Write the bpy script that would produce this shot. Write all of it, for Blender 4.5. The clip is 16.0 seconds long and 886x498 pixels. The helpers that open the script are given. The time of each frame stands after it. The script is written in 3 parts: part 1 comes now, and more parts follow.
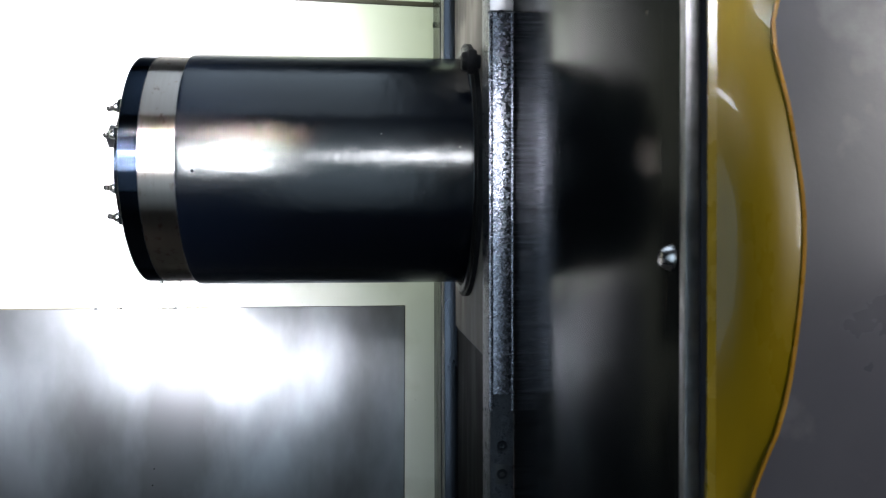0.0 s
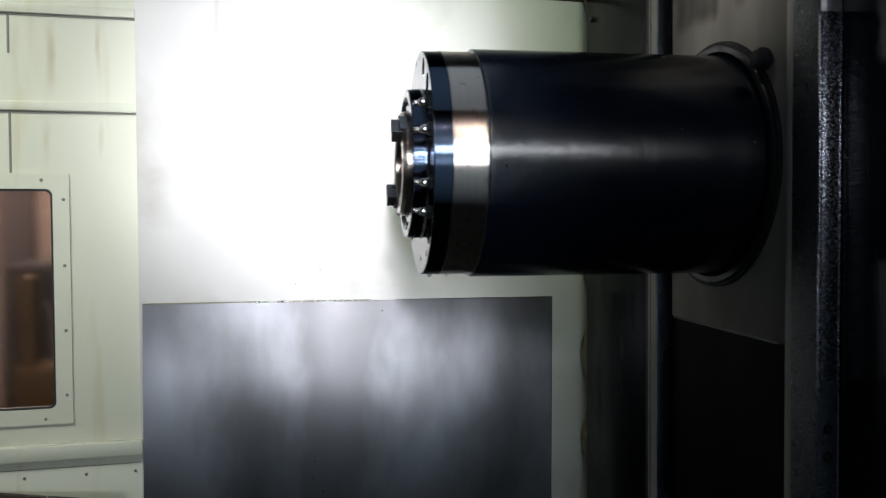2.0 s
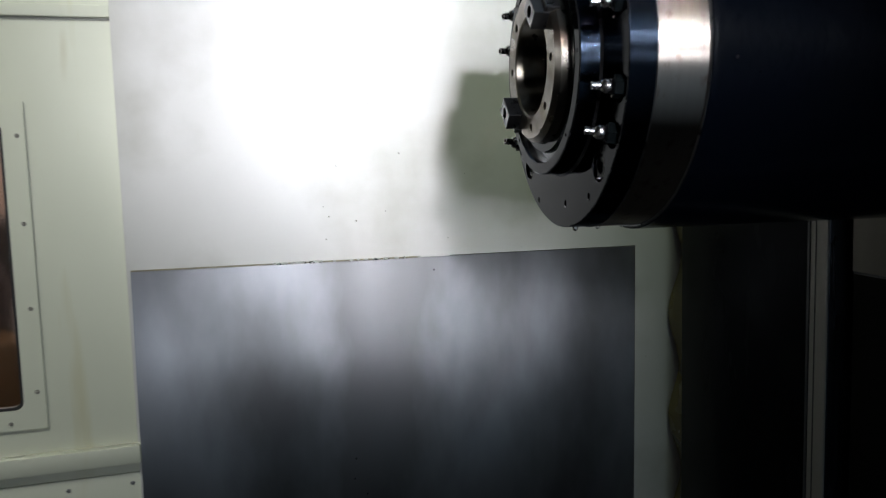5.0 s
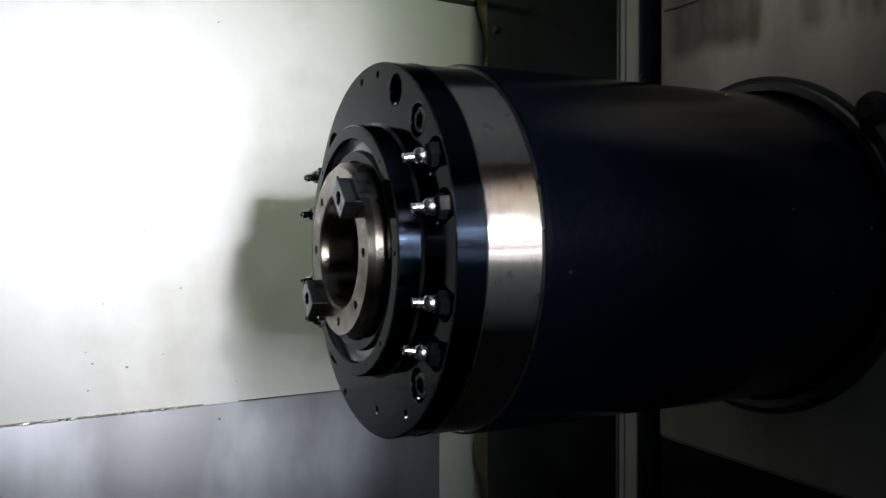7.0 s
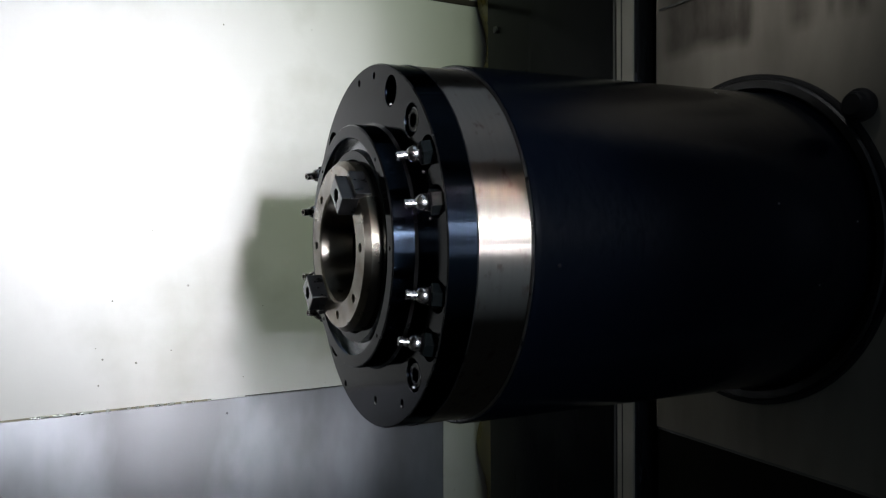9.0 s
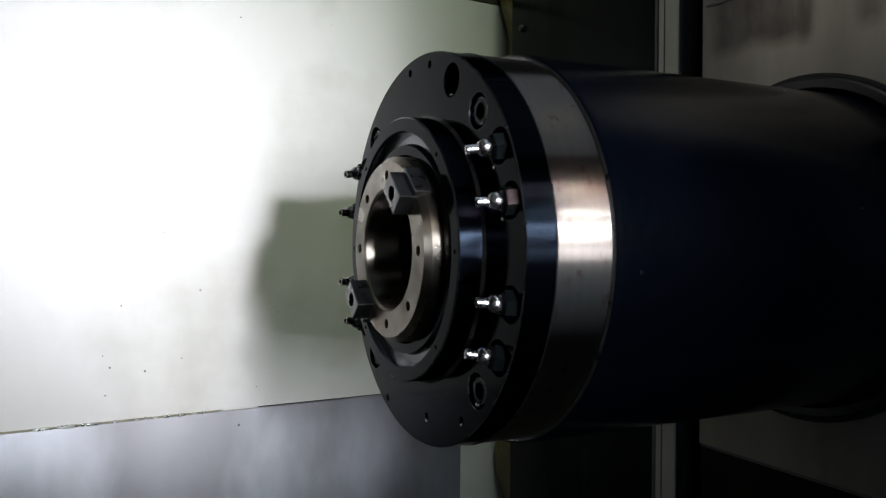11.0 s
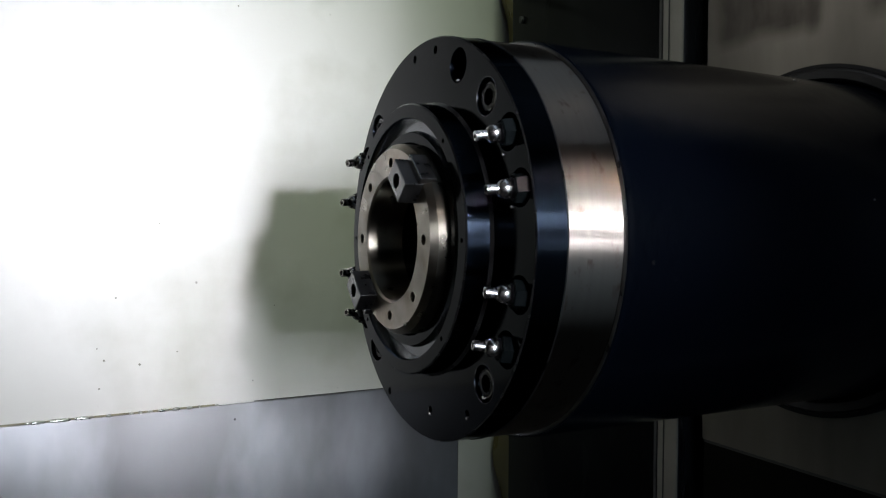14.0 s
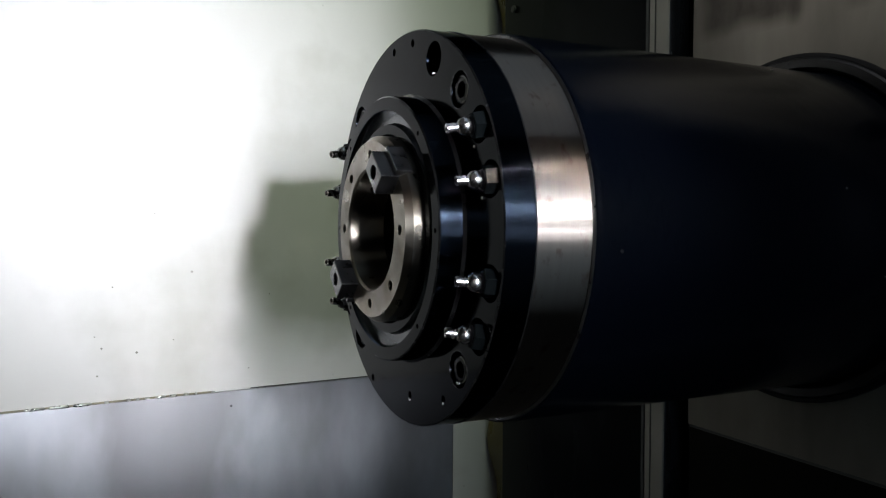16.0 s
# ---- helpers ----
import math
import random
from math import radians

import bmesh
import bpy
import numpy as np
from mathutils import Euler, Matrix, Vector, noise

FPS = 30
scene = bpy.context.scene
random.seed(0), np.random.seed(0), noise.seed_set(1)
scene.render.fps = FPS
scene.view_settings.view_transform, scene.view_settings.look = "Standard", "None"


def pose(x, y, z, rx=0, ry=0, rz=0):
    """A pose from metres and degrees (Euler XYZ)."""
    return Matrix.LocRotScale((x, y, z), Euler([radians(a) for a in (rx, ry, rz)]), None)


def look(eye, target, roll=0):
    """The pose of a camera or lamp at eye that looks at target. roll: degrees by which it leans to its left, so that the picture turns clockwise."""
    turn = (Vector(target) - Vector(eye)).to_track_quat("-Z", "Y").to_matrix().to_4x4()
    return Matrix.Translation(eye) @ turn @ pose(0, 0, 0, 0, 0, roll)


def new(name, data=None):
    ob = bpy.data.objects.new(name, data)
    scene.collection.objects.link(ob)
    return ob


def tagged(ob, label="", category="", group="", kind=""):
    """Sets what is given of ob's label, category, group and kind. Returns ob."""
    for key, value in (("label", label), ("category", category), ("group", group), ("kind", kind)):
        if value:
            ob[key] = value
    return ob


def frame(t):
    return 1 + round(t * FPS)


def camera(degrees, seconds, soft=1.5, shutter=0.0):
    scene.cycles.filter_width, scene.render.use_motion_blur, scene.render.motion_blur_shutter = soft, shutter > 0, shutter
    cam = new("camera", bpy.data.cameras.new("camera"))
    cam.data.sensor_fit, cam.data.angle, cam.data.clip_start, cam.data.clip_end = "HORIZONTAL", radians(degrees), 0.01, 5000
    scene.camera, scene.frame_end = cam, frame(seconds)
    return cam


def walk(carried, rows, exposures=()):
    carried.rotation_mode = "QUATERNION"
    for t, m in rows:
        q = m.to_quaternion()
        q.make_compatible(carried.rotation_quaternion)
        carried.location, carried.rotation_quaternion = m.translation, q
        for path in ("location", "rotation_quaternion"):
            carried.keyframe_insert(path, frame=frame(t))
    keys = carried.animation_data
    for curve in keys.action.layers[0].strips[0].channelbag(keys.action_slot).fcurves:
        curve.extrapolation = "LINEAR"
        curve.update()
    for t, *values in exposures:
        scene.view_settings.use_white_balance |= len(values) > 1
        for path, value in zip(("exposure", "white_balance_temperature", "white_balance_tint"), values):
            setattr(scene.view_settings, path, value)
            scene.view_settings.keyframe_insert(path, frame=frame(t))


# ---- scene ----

# ---------------------------------------------------------------- camera and walk
cam = camera(58.23, 16.0, 1.2, 0.5)
PATH = [
    (0.0, pose(0.2737, -1.0349, 1.1161, 89.07, 0, -5.29) @ pose(0, 0, 0, 0, 0, -0.14)),
    (0.5, pose(0.2144, -1.0364, 1.1191, 88.76, 0, -5.59) @ pose(0, 0, 0, 0, 0, -0.33)),
    (1.0, pose(0.0987, -1.0272, 1.1131, 88.94, 0, -5.89) @ pose(0, 0, 0, 0, 0, -0.38)),
    (1.5, pose(-0.0021, -1.0180, 1.1238, 88.31, 0, -6.77) @ pose(0, 0, 0, 0, 0, -0.53)),
    (2.0, pose(-0.1213, -1.0073, 1.1208, 88.37, 0, -8.54) @ pose(0, 0, 0, 0, 0, -0.34)),
    (2.5, pose(-0.1535, -0.9958, 1.1218, 88.14, 0, -9.51) @ pose(0, 0, 0, 0, 0, -0.29)),
    (3.0, pose(-0.1624, -0.9913, 1.1164, 88.22, 0, -10.05) @ pose(0, 0, 0, 0, 0, -0.11)),
    (3.5, pose(-0.1809, -0.9794, 1.1146, 87.50, 0, -8.85) @ pose(0, 0, 0, 0, 0, -0.38)),
    (3.7, look((-0.189, -0.953, 1.112), (0.039, 1.031, 1.016), -0.5)),
    (5.8, pose(-0.2578, -0.5391, 1.1257, 83.34, 0, -16.89) @ pose(0, 0, 0, 0, 0, 0.84)),
    (6.0, pose(-0.2330, -0.5311, 1.1565, 83.80, 0, -18.16) @ pose(0, 0, 0, 0, 0, 2.46)),
    (6.2, pose(-0.2312, -0.5491, 1.1803, 85.19, 0, -20.90) @ pose(0, 0, 0, 0, 0, 3.08)),
    (6.5, pose(-0.2183, -0.5507, 1.2015, 87.42, 0, -23.25) @ pose(0, 0, 0, 0, 0, 1.71)),
    (7.0, pose(-0.2200, -0.5629, 1.2146, 88.71, 0, -26.50) @ pose(0, 0, 0, 0, 0, -0.11)),
    (7.5, pose(-0.2131, -0.5774, 1.2232, 89.11, 0, -27.50) @ pose(0, 0, 0, 0, 0, -0.47)),
    (8.0, pose(-0.2089, -0.5808, 1.2217, 89.16, 0, -26.63) @ pose(0, 0, 0, 0, 0, -0.57)),
    (8.5, pose(-0.2103, -0.5801, 1.2177, 88.82, 0, -26.06) @ pose(0, 0, 0, 0, 0, -0.36)),
    (9.0, pose(-0.2190, -0.5854, 1.2122, 88.63, 0, -25.82) @ pose(0, 0, 0, 0, 0, -0.44)),
    (9.5, pose(-0.2200, -0.5854, 1.2110, 88.46, 0, -25.51) @ pose(0, 0, 0, 0, 0, -0.56)),
    (11.8, look((-0.252, -0.494, 1.208), (0.680, 1.276, 1.193), 0.2)),
    (12.0, pose(-0.2519, -0.5013, 1.2083, 89.60, 0, -27.96) @ pose(0, 0, 0, 0, 0, 0.06)),
    (12.5, pose(-0.2481, -0.5004, 1.2065, 89.54, 0, -27.72) @ pose(0, 0, 0, 0, 0, -0.43)),
    (13.0, pose(-0.2452, -0.4949, 1.2049, 89.28, 0, -27.47) @ pose(0, 0, 0, 0, 0, -0.25)),
    (13.5, pose(-0.2442, -0.4984, 1.2044, 89.14, 0, -27.31) @ pose(0, 0, 0, 0, 0, 0.10)),
    (14.0, pose(-0.2451, -0.5047, 1.2038, 88.92, 0, -27.22) @ pose(0, 0, 0, 0, 0, 0.48)),
    (14.5, pose(-0.2398, -0.5082, 1.2045, 88.71, 0, -27.05) @ pose(0, 0, 0, 0, 0, 0.36)),
    (15.0, pose(-0.2363, -0.5137, 1.2057, 88.53, 0, -26.81) @ pose(0, 0, 0, 0, 0, 0.23)),
    (15.5, pose(-0.2307, -0.5179, 1.2054, 88.28, 0, -26.84) @ pose(0, 0, 0, 0, 0, 0.09)),
    (16.0, pose(-0.2327, -0.5250, 1.2057, 88.01, 0, -26.71) @ pose(0, 0, 0, 0, 0, 0.22)),
]
walk(cam, PATH, exposures=[(0.0, 1.85), (0.5, 1.8), (1.0, 1.5), (1.5, 1.05), (2.0, 0.46), (2.5, 0.08), (3.0, 0.0), (6.0, -0.08), (16.0, -0.08)])

# ---------------------------------------------------------------- light
AXIS = 1.2          # height of the spindle axis above the floor

world = bpy.data.worlds.new("world")
scene.world = world
world.use_nodes = True
world.node_tree.nodes["Background"].inputs[0].default_value = (0.8, 0.9, 1.0, 1)
world.node_tree.nodes["Background"].inputs[1].default_value = 0.01


def area_lamp(name, eye, target, width, height, watts, colour, spread, roll=0):
    data = bpy.data.lights.new(name, "AREA")
    data.shape, data.size, data.size_y = "RECTANGLE", width, height
    data.energy, data.color, data.spread = watts, colour, radians(spread)
    ob = new(name, data)
    ob.matrix_world = look(eye, target, roll)
    return ob


# tall LED work light outside the door opening: a narrow beam to the rear wall and its wide spill
for rise, watts, spread, tx, tz in ((0.415, 0.95, 20, -0.12, 0.13), (0.285, 0.36, 24, -0.12, 0.13), (0.14, 0.20, 29, -0.12, 0.13), (-0.005, 0.16, 29, -0.12, 0.13), (-0.17, 0.065, 13, 0.0, -0.26)):
    area_lamp("work_light_beam", (-0.16, -2.0, AXIS + rise), (tx, 0.55, AXIS + tz), 0.11, 0.06, watts, (0.92, 0.932, 1.0), spread)
area_lamp("work_light_spill", (-0.16, -2.0, AXIS - 0.06), (-0.24, 0.55, AXIS - 0.12), 0.11, 0.20, 0.80, (0.88, 0.93, 1.0), 55)
# added strip, no such lamp seen: makes the bright streak along the housing
area_lamp("door_light", (0.30, -1.075, AXIS + 0.17), (0.21, -0.14, AXIS + 0.02), 0.38, 0.14, 0.13, (0.90, 0.94, 1.0), 32)
# added fill panel without a real source: broad bluish sheen on the housing
area_lamp("door_opening", (0.17, -1.095, AXIS + 0.03), (0.17, 0.0, AXIS + 0.03), 0.32, 2.10, 0.46, (0.62, 0.83, 1.0), 90)
# made-up glow beyond the door opening, reflected in the housing near the ring
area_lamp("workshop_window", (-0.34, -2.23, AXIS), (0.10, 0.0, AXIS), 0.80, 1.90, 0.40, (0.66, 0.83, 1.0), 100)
# three short LED strips over the door
for rise, watts, colour in ((0.19, 0.034, (0.82, 1.0, 0.88)), (0.34, 0.048, (0.88, 0.96, 1.0)), (0.59, 0.050, (1.0, 0.76, 0.70))):
    area_lamp("strip_light", (-0.02, -1.06, AXIS + rise), (0.04, 0.0, AXIS), 0.06, 0.006, watts, colour, 20)
# enclosure lights under the roof: over the door window and along the rear wall
area_lamp("enclosure_light", (-1.05, -0.45, 2.25), (-0.80, 0.50, AXIS + 0.03), 0.7, 0.15, 1.6, (0.97, 1.0, 0.92), 55)
area_lamp("roof_light", (0.22, -0.20, 2.30), (0.17, 0.50, AXIS + 0.20), 0.30, 0.08, 0.44, (0.84, 1.0, 0.62), 50)
# unseen panel added under the roof to put sheen on the upper housing
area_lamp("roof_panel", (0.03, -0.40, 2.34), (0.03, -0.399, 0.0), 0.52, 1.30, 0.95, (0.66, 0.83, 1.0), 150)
# added narrow fill under the roof, only to brighten the upper head plate
area_lamp("carriage_light", (-0.22, -0.30, 2.25), (0.40, -0.07, AXIS + 0.36), 0.12, 0.08, 0.31, (1.0, 0.98, 0.92), 22)
# added fill, source unknown: lights the front panel and the yellow lip
area_lamp("front_light", (0.96, -1.07, AXIS + 0.06), (0.56, -0.64, AXIS - 0.10), 0.25, 0.35, 0.62, (1.0, 0.98, 0.97), 110)
# workshop light behind the door window
area_lamp("workshop_light", (-1.2, 1.6, 2.2), (-1.0, 1.9, 0.9), 0.6, 0.6, 18.0, (1.0, 0.85, 0.78), 160)

# ---------------------------------------------------------------- materials


def material(name, colour, rough=0.5, metal=0.0, vary=0.15, scale=12.0, stretch=(1, 1, 1), bump=0.02, fine=180.0,
             dirt=None, dirt_scale=3.0, dirt_from=0.55, dirt_to=0.75, dirt_stretch=(1, 1, 1), specks=0.0, coat=0.0, rough_vary=0.1, turned=0.0, spec=0.5, drips=(), drip_colour=(0.42, 0.36, 0.20), drip_axis="X", drip_soft=0.07, tint=1.0):
    m = bpy.data.materials.new(name)
    m.use_nodes = True
    t = m.node_tree
    n, link = t.nodes, t.links.new
    b = n["Principled BSDF"]
    b.inputs["Metallic"].default_value = metal
    b.inputs["Coat Weight"].default_value = coat
    b.inputs["Specular IOR Level"].default_value = spec
    b.inputs["Specular Tint"].default_value = (tint, tint, tint, 1)
    if turned:      # fine lathe grooves round the x axis
        b.inputs["Anisotropic"].default_value = turned
        b.inputs["Anisotropic Rotation"].default_value = 0.25
        tan = n.new("ShaderNodeTangent")
        tan.direction_type, tan.axis = "RADIAL", "X"
        link(tan.outputs["Tangent"], b.inputs["Tangent"])
    co = n.new("ShaderNodeTexCoord")

    def mapped(st):
        mp = n.new("ShaderNodeMapping")
        mp.inputs["Scale"].default_value = st
        link(co.outputs["Object"], mp.inputs["Vector"])
        return mp.outputs["Vector"]

    def noise_tex(sc, st=(1, 1, 1), detail=5.0):
        x = n.new("ShaderNodeTexNoise")
        x.inputs["Scale"].default_value, x.inputs["Detail"].default_value = sc, detail
        link(mapped(st), x.inputs["Vector"])
        return x.outputs["Fac"]

    def remap(fac, a, b_, lo, hi):
        x = n.new("ShaderNodeMapRange")
        x.inputs[1].default_value, x.inputs[2].default_value, x.inputs[3].default_value, x.inputs[4].default_value = a, b_, lo, hi
        link(fac, x.inputs[0])
        return x.outputs[0]

    def mix(fac, a, b_):
        x = n.new("ShaderNodeMix")
        x.data_type = "RGBA"
        link(fac, x.inputs["Factor"])
        for sock, v in ((x.inputs["A"], a), (x.inputs["B"], b_)):
            if isinstance(v, tuple):
                sock.default_value = v
            else:
                link(v, sock)
        return x.outputs["Result"]

    big = noise_tex(scale, stretch)
    dark = tuple(c * (1 - vary) for c in colour) + (1,)
    light = tuple(min(1, c * (1 + vary * 0.6)) for c in colour) + (1,)
    col = mix(remap(big, 0.3, 0.7, 0, 1), dark, light)
    if dirt:
        col = mix(remap(noise_tex(dirt_scale, dirt_stretch, 6.0), dirt_from, dirt_to, 0, 0.75), col, tuple(dirt) + (1,))
    if drips:       # run marks: (x, top, length, half width, strength)
        sep = n.new("ShaderNodeSeparateXYZ")
        link(co.outputs["Object"], sep.inputs[0])
        wob = noise_tex(40.0, (1, 1, 0.5))

        def maths(op, a, b_):
            x = n.new("ShaderNodeMath")
            x.operation = op
            for sock, v in ((x.inputs[0], a), (x.inputs[1], b_)):
                if isinstance(v, (int, float)):
                    sock.default_value = v
                else:
                    link(v, sock)
            return x.outputs[0]

        sway = remap(noise_tex(22.0, (1, 1, 0.6)), 0.3, 0.7, -0.003, 0.003)
        for dx, top, length, half, strength in drips:
            off = maths("ABSOLUTE", maths("SUBTRACT", maths("ADD", sep.outputs[drip_axis], sway), dx), 0.0)
            across = remap(off, half * 0.25, half * 1.1, 1, 0)
            down = remap(sep.outputs["Z"], top - length, top - length + min(drip_soft, length * 0.6), 0, 1)
            up = remap(sep.outputs["Z"], top - length * 0.35, top, 1, 0.15)
            mask = maths("MULTIPLY", maths("MULTIPLY", across, down), maths("MULTIPLY", up, remap(wob, 0.3, 0.7, strength * 0.6, strength)))
            col = mix(mask, col, tuple(drip_colour) + (1,))
    if specks:
        v = n.new("ShaderNodeTexVoronoi")
        v.inputs["Scale"].default_value = specks
        link(mapped((1, 1, 1)), v.inputs["Vector"])
        near = remap(v.outputs["Distance"], 0.03, 0.06, 1, 0)
        pick = remap(noise_tex(9.0), 0.56, 0.6, 0, 1)
        mul = n.new("ShaderNodeMath")
        mul.operation = "MULTIPLY"
        link(near, mul.inputs[0]), link(pick, mul.inputs[1])
        col = mix(mul.outputs[0], col, (0.08, 0.07, 0.05, 1))
    link(col, b.inputs["Base Color"])
    link(remap(noise_tex(scale * 2.3, stretch), 0.3, 0.7, max(0.02, rough - rough_vary), min(1, rough + rough_vary)), b.inputs["Roughness"])
    if bump > 0.004:
        bp = n.new("ShaderNodeBump")
        bp.inputs["Strength"].default_value, bp.inputs["Distance"].default_value = bump, 0.004
        link(noise_tex(fine, stretch), bp.inputs["Height"])
        link(bp.outputs["Normal"], b.inputs["Normal"])
    return m


WALL_PAINT = material("wall_paint", (0.665, 0.674, 0.555), 0.45, drips=((-0.603, 0.298, 0.145, 0.010, 0.75), (-0.523, 0.300, 0.115, 0.006, 0.6),
                      (-0.612, 0.118, 0.10, 0.007, 0.35), (-0.520, 0.120, 0.08, 0.005, 0.35), (-0.78, 0.298, 0.13, 0.008, 0.6), (-0.66, 0.298, 0.12, 0.008, 0.3)),
                      vary=0.06, scale=2.5, dirt=(0.52, 0.47, 0.25), dirt_scale=9.0,
                      dirt_stretch=(1.6, 1, 0.16), dirt_from=0.62, dirt_to=0.78, bump=0.01)
SHEET_PAINT = material("sheet_paint", (0.655, 0.64, 0.625), 0.42, vary=0.09, scale=3.0, dirt=(0.36, 0.35, 0.30), dirt_scale=5.5,
                       dirt_from=0.50, dirt_to=0.80, drips=((-0.315, 0.40, 0.20, 0.007, 0.28), (0.02, 0.5, 0.16, 0.005, 0.3)), drip_colour=(0.30, 0.25, 0.19), specks=26.0, bump=0.003)
STEEL_SHEET = material("steel_sheet", (0.37, 0.38, 0.41), 0.47, 1.0, turned=0.80, vary=0.30, scale=4.5, stretch=(1.1, 1, 0.6), bump=0.008, fine=14.0,
                       dirt=(0.12, 0.115, 0.115), dirt_scale=3.4, dirt_stretch=(1, 1, 0.45), dirt_from=0.45, dirt_to=0.62, rough_vary=0.05)
BLUE_PAINT = material("blue_paint", (0.0005, 0.0010, 0.0025), 0.20, spec=0.34, vary=0.10, scale=9.0, bump=0.10, fine=60.0, rough_vary=0.03)
RING_STEEL = material("ring_steel", (0.46, 0.40, 0.36), 0.31, 1.0, vary=0.05, scale=30.0, stretch=(8, 0.25, 0.25), bump=0.0, turned=0.96, rough_vary=0.0,
                      dirt=(0.25, 0.17, 0.13), dirt_scale=110.0, dirt_stretch=(1, 1, 0.6), dirt_from=0.585, dirt_to=0.70)


def polished(m, rough, turned, share):
    """Mixes the sharp glints of fine lathe grooves over part of a turned metal's reflection."""
    n, link = m.node_tree.nodes, m.node_tree.links.new
    base, out = n["Principled BSDF"], n["Material Output"]
    fine = n.new("ShaderNodeBsdfAnisotropic")
    fine.inputs["Roughness"].default_value, fine.inputs["Anisotropy"].default_value = rough, turned
    link(base.inputs["Base Color"].links[0].from_socket, fine.inputs["Color"])
    link(base.inputs["Tangent"].links[0].from_socket, fine.inputs["Tangent"])
    blend = n.new("ShaderNodeMixShader")
    blend.inputs[0].default_value = share
    link(base.outputs[0], blend.inputs[1]), link(fine.outputs[0], blend.inputs[2]), link(blend.outputs[0], out.inputs["Surface"])


polished(RING_STEEL, 0.22, 0.83, 0.60)
BLACK_OXIDE = material("black_oxide", (0.003, 0.004, 0.0045), 0.22, 0.0, vary=0.25, scale=16.0, bump=0.02, spec=0.06)
WORN_EDGE = material("worn_edge", (0.09, 0.09, 0.095), 0.22, 0.95, vary=0.9, scale=45.0)
FACE_OXIDE = material("face_oxide", (0.006, 0.0072, 0.0078), 0.11, 1.0, tint=0.68, vary=0.35, scale=11.0, bump=0.006, fine=60.0, rough_vary=0.035)
TURNED_OXIDE = material("turned_oxide", (0.030, 0.041, 0.062), 0.125, 1.0, tint=0.4, vary=0.1, scale=9.0, bump=0.0, turned=0.96, rough_vary=0.01)
polished(TURNED_OXIDE, 0.22, 0.78, 0.25)
NOSE_STEEL = material("nose_steel", (0.235, 0.215, 0.185), 0.34, 1.0, vary=0.22, scale=28.0, bump=0.0, turned=0.9, dirt=(0.13, 0.095, 0.06), dirt_scale=30.0, dirt_from=0.48, dirt_to=0.68)
KEY_STEEL = material("key_steel", (0.11, 0.11, 0.115), 0.34, 1.0, vary=0.15, scale=50.0, bump=0.03)
BRIGHT_STEEL = material("bright_steel", (0.44, 0.42, 0.42), 0.24, 1.0, vary=0.08, scale=80.0)
DARK_STEEL = material("dark_steel", (0.016, 0.016, 0.019), 0.52, 1.0, tint=0.5, vary=0.3, scale=60.0)
# grey cover steel with the shade beside the head put into its colour
COVER_STEEL_SHADED = material("cover_steel_shaded", (0.006, 0.0065, 0.007), 0.22, 0.1, spec=0.02, vary=0.2, scale=6.0, stretch=(1, 1, 0.4), dirt=(0.016, 0.018, 0.018), dirt_scale=6.0)
TRIM_PAINT = material("trim_paint", (0.26, 0.245, 0.22), 0.4, spec=0.06, vary=0.1, scale=9.0)
RAIL_PAINT = material("rail_paint", (0.035, 0.037, 0.045), 0.32, 0.5, vary=0.25, scale=60.0, bump=0.5, fine=420.0)
BLACK_GLOSS = material("black_gloss", (0.005, 0.006, 0.007), 0.17, spec=0.045, vary=0.2, scale=5.0, specks=24.0, rough_vary=0.05, bump=0.006)
GREY_PANEL = material("grey_panel", (0.085, 0.085, 0.105), 0.34, vary=0.30, scale=5.0, dirt=(0.26, 0.26, 0.27), dirt_scale=15.0,
                      dirt_from=0.57, dirt_to=0.80, specks=30.0, bump=0.03)
GROOVE_STEEL = material("groove_steel", (0.085, 0.09, 0.095), 0.17, 1.0, vary=0.25, scale=30.0, bump=0.0)
SEAM = material("seam_shadow", (0.20, 0.20, 0.17), 0.6)
SMUDGE = material("smudged_plate", (0.125, 0.116, 0.102), 0.48, spec=0.04, vary=0.3, scale=9.0, stretch=(1, 1.6, 0.5), bump=0.02, drip_axis="Y", drip_soft=0.016, drip_colour=(0.030, 0.026, 0.023),
                  drips=((0.094, 1.15, 0.955, 0.030, 0.95), (0.060, 1.15, 0.951, 0.036, 0.95), (0.022, 1.15, 0.958, 0.036, 0.95), (0.0, 1.15, 0.961, 0.010, 0.95),
                         (-0.068, 1.15, 0.960, 0.018, 0.75), (-0.098, 1.15, 0.957, 0.006, 0.5), (-0.115, 1.15, 0.959, 0.010, 0.6), (-0.131, 1.15, 0.961, 0.008, 0.95)))
# lower plate: shade under the head is painted in as a near-black colour
PLATE_SHADE = material("plate_shade", (0.006, 0.0058, 0.0048), 0.5, spec=0.01, vary=0.3, scale=6.0, stretch=(1, 1.5, 0.4), dirt=(0.010, 0.0095, 0.009), dirt_scale=6.0)
GRIME = material("grime", (0.26, 0.23, 0.15), 0.5, vary=0.4, scale=40.0)
LIP_HIGHLIGHT = material("lip_highlight", (0.40, 0.20, 0.02), 0.3, vary=0.2, scale=30.0)
# darker copy of the yellow lip: the rear lip's shade is in the colour
SHADED_LIP = material("shaded_lip", (0.13, 0.10, 0.02), 0.3, vary=0.3, scale=8.0)
# bright metal that imitates glints along the steel sheet's top edge
GLINT_METAL = material("sealant", (0.52, 0.52, 0.50), 0.30, 1.0, vary=0.1, scale=60.0)
EDGE_METAL = material("edge_metal", (0.30, 0.29, 0.30), 0.4, 0.9, vary=0.3, scale=70.0)
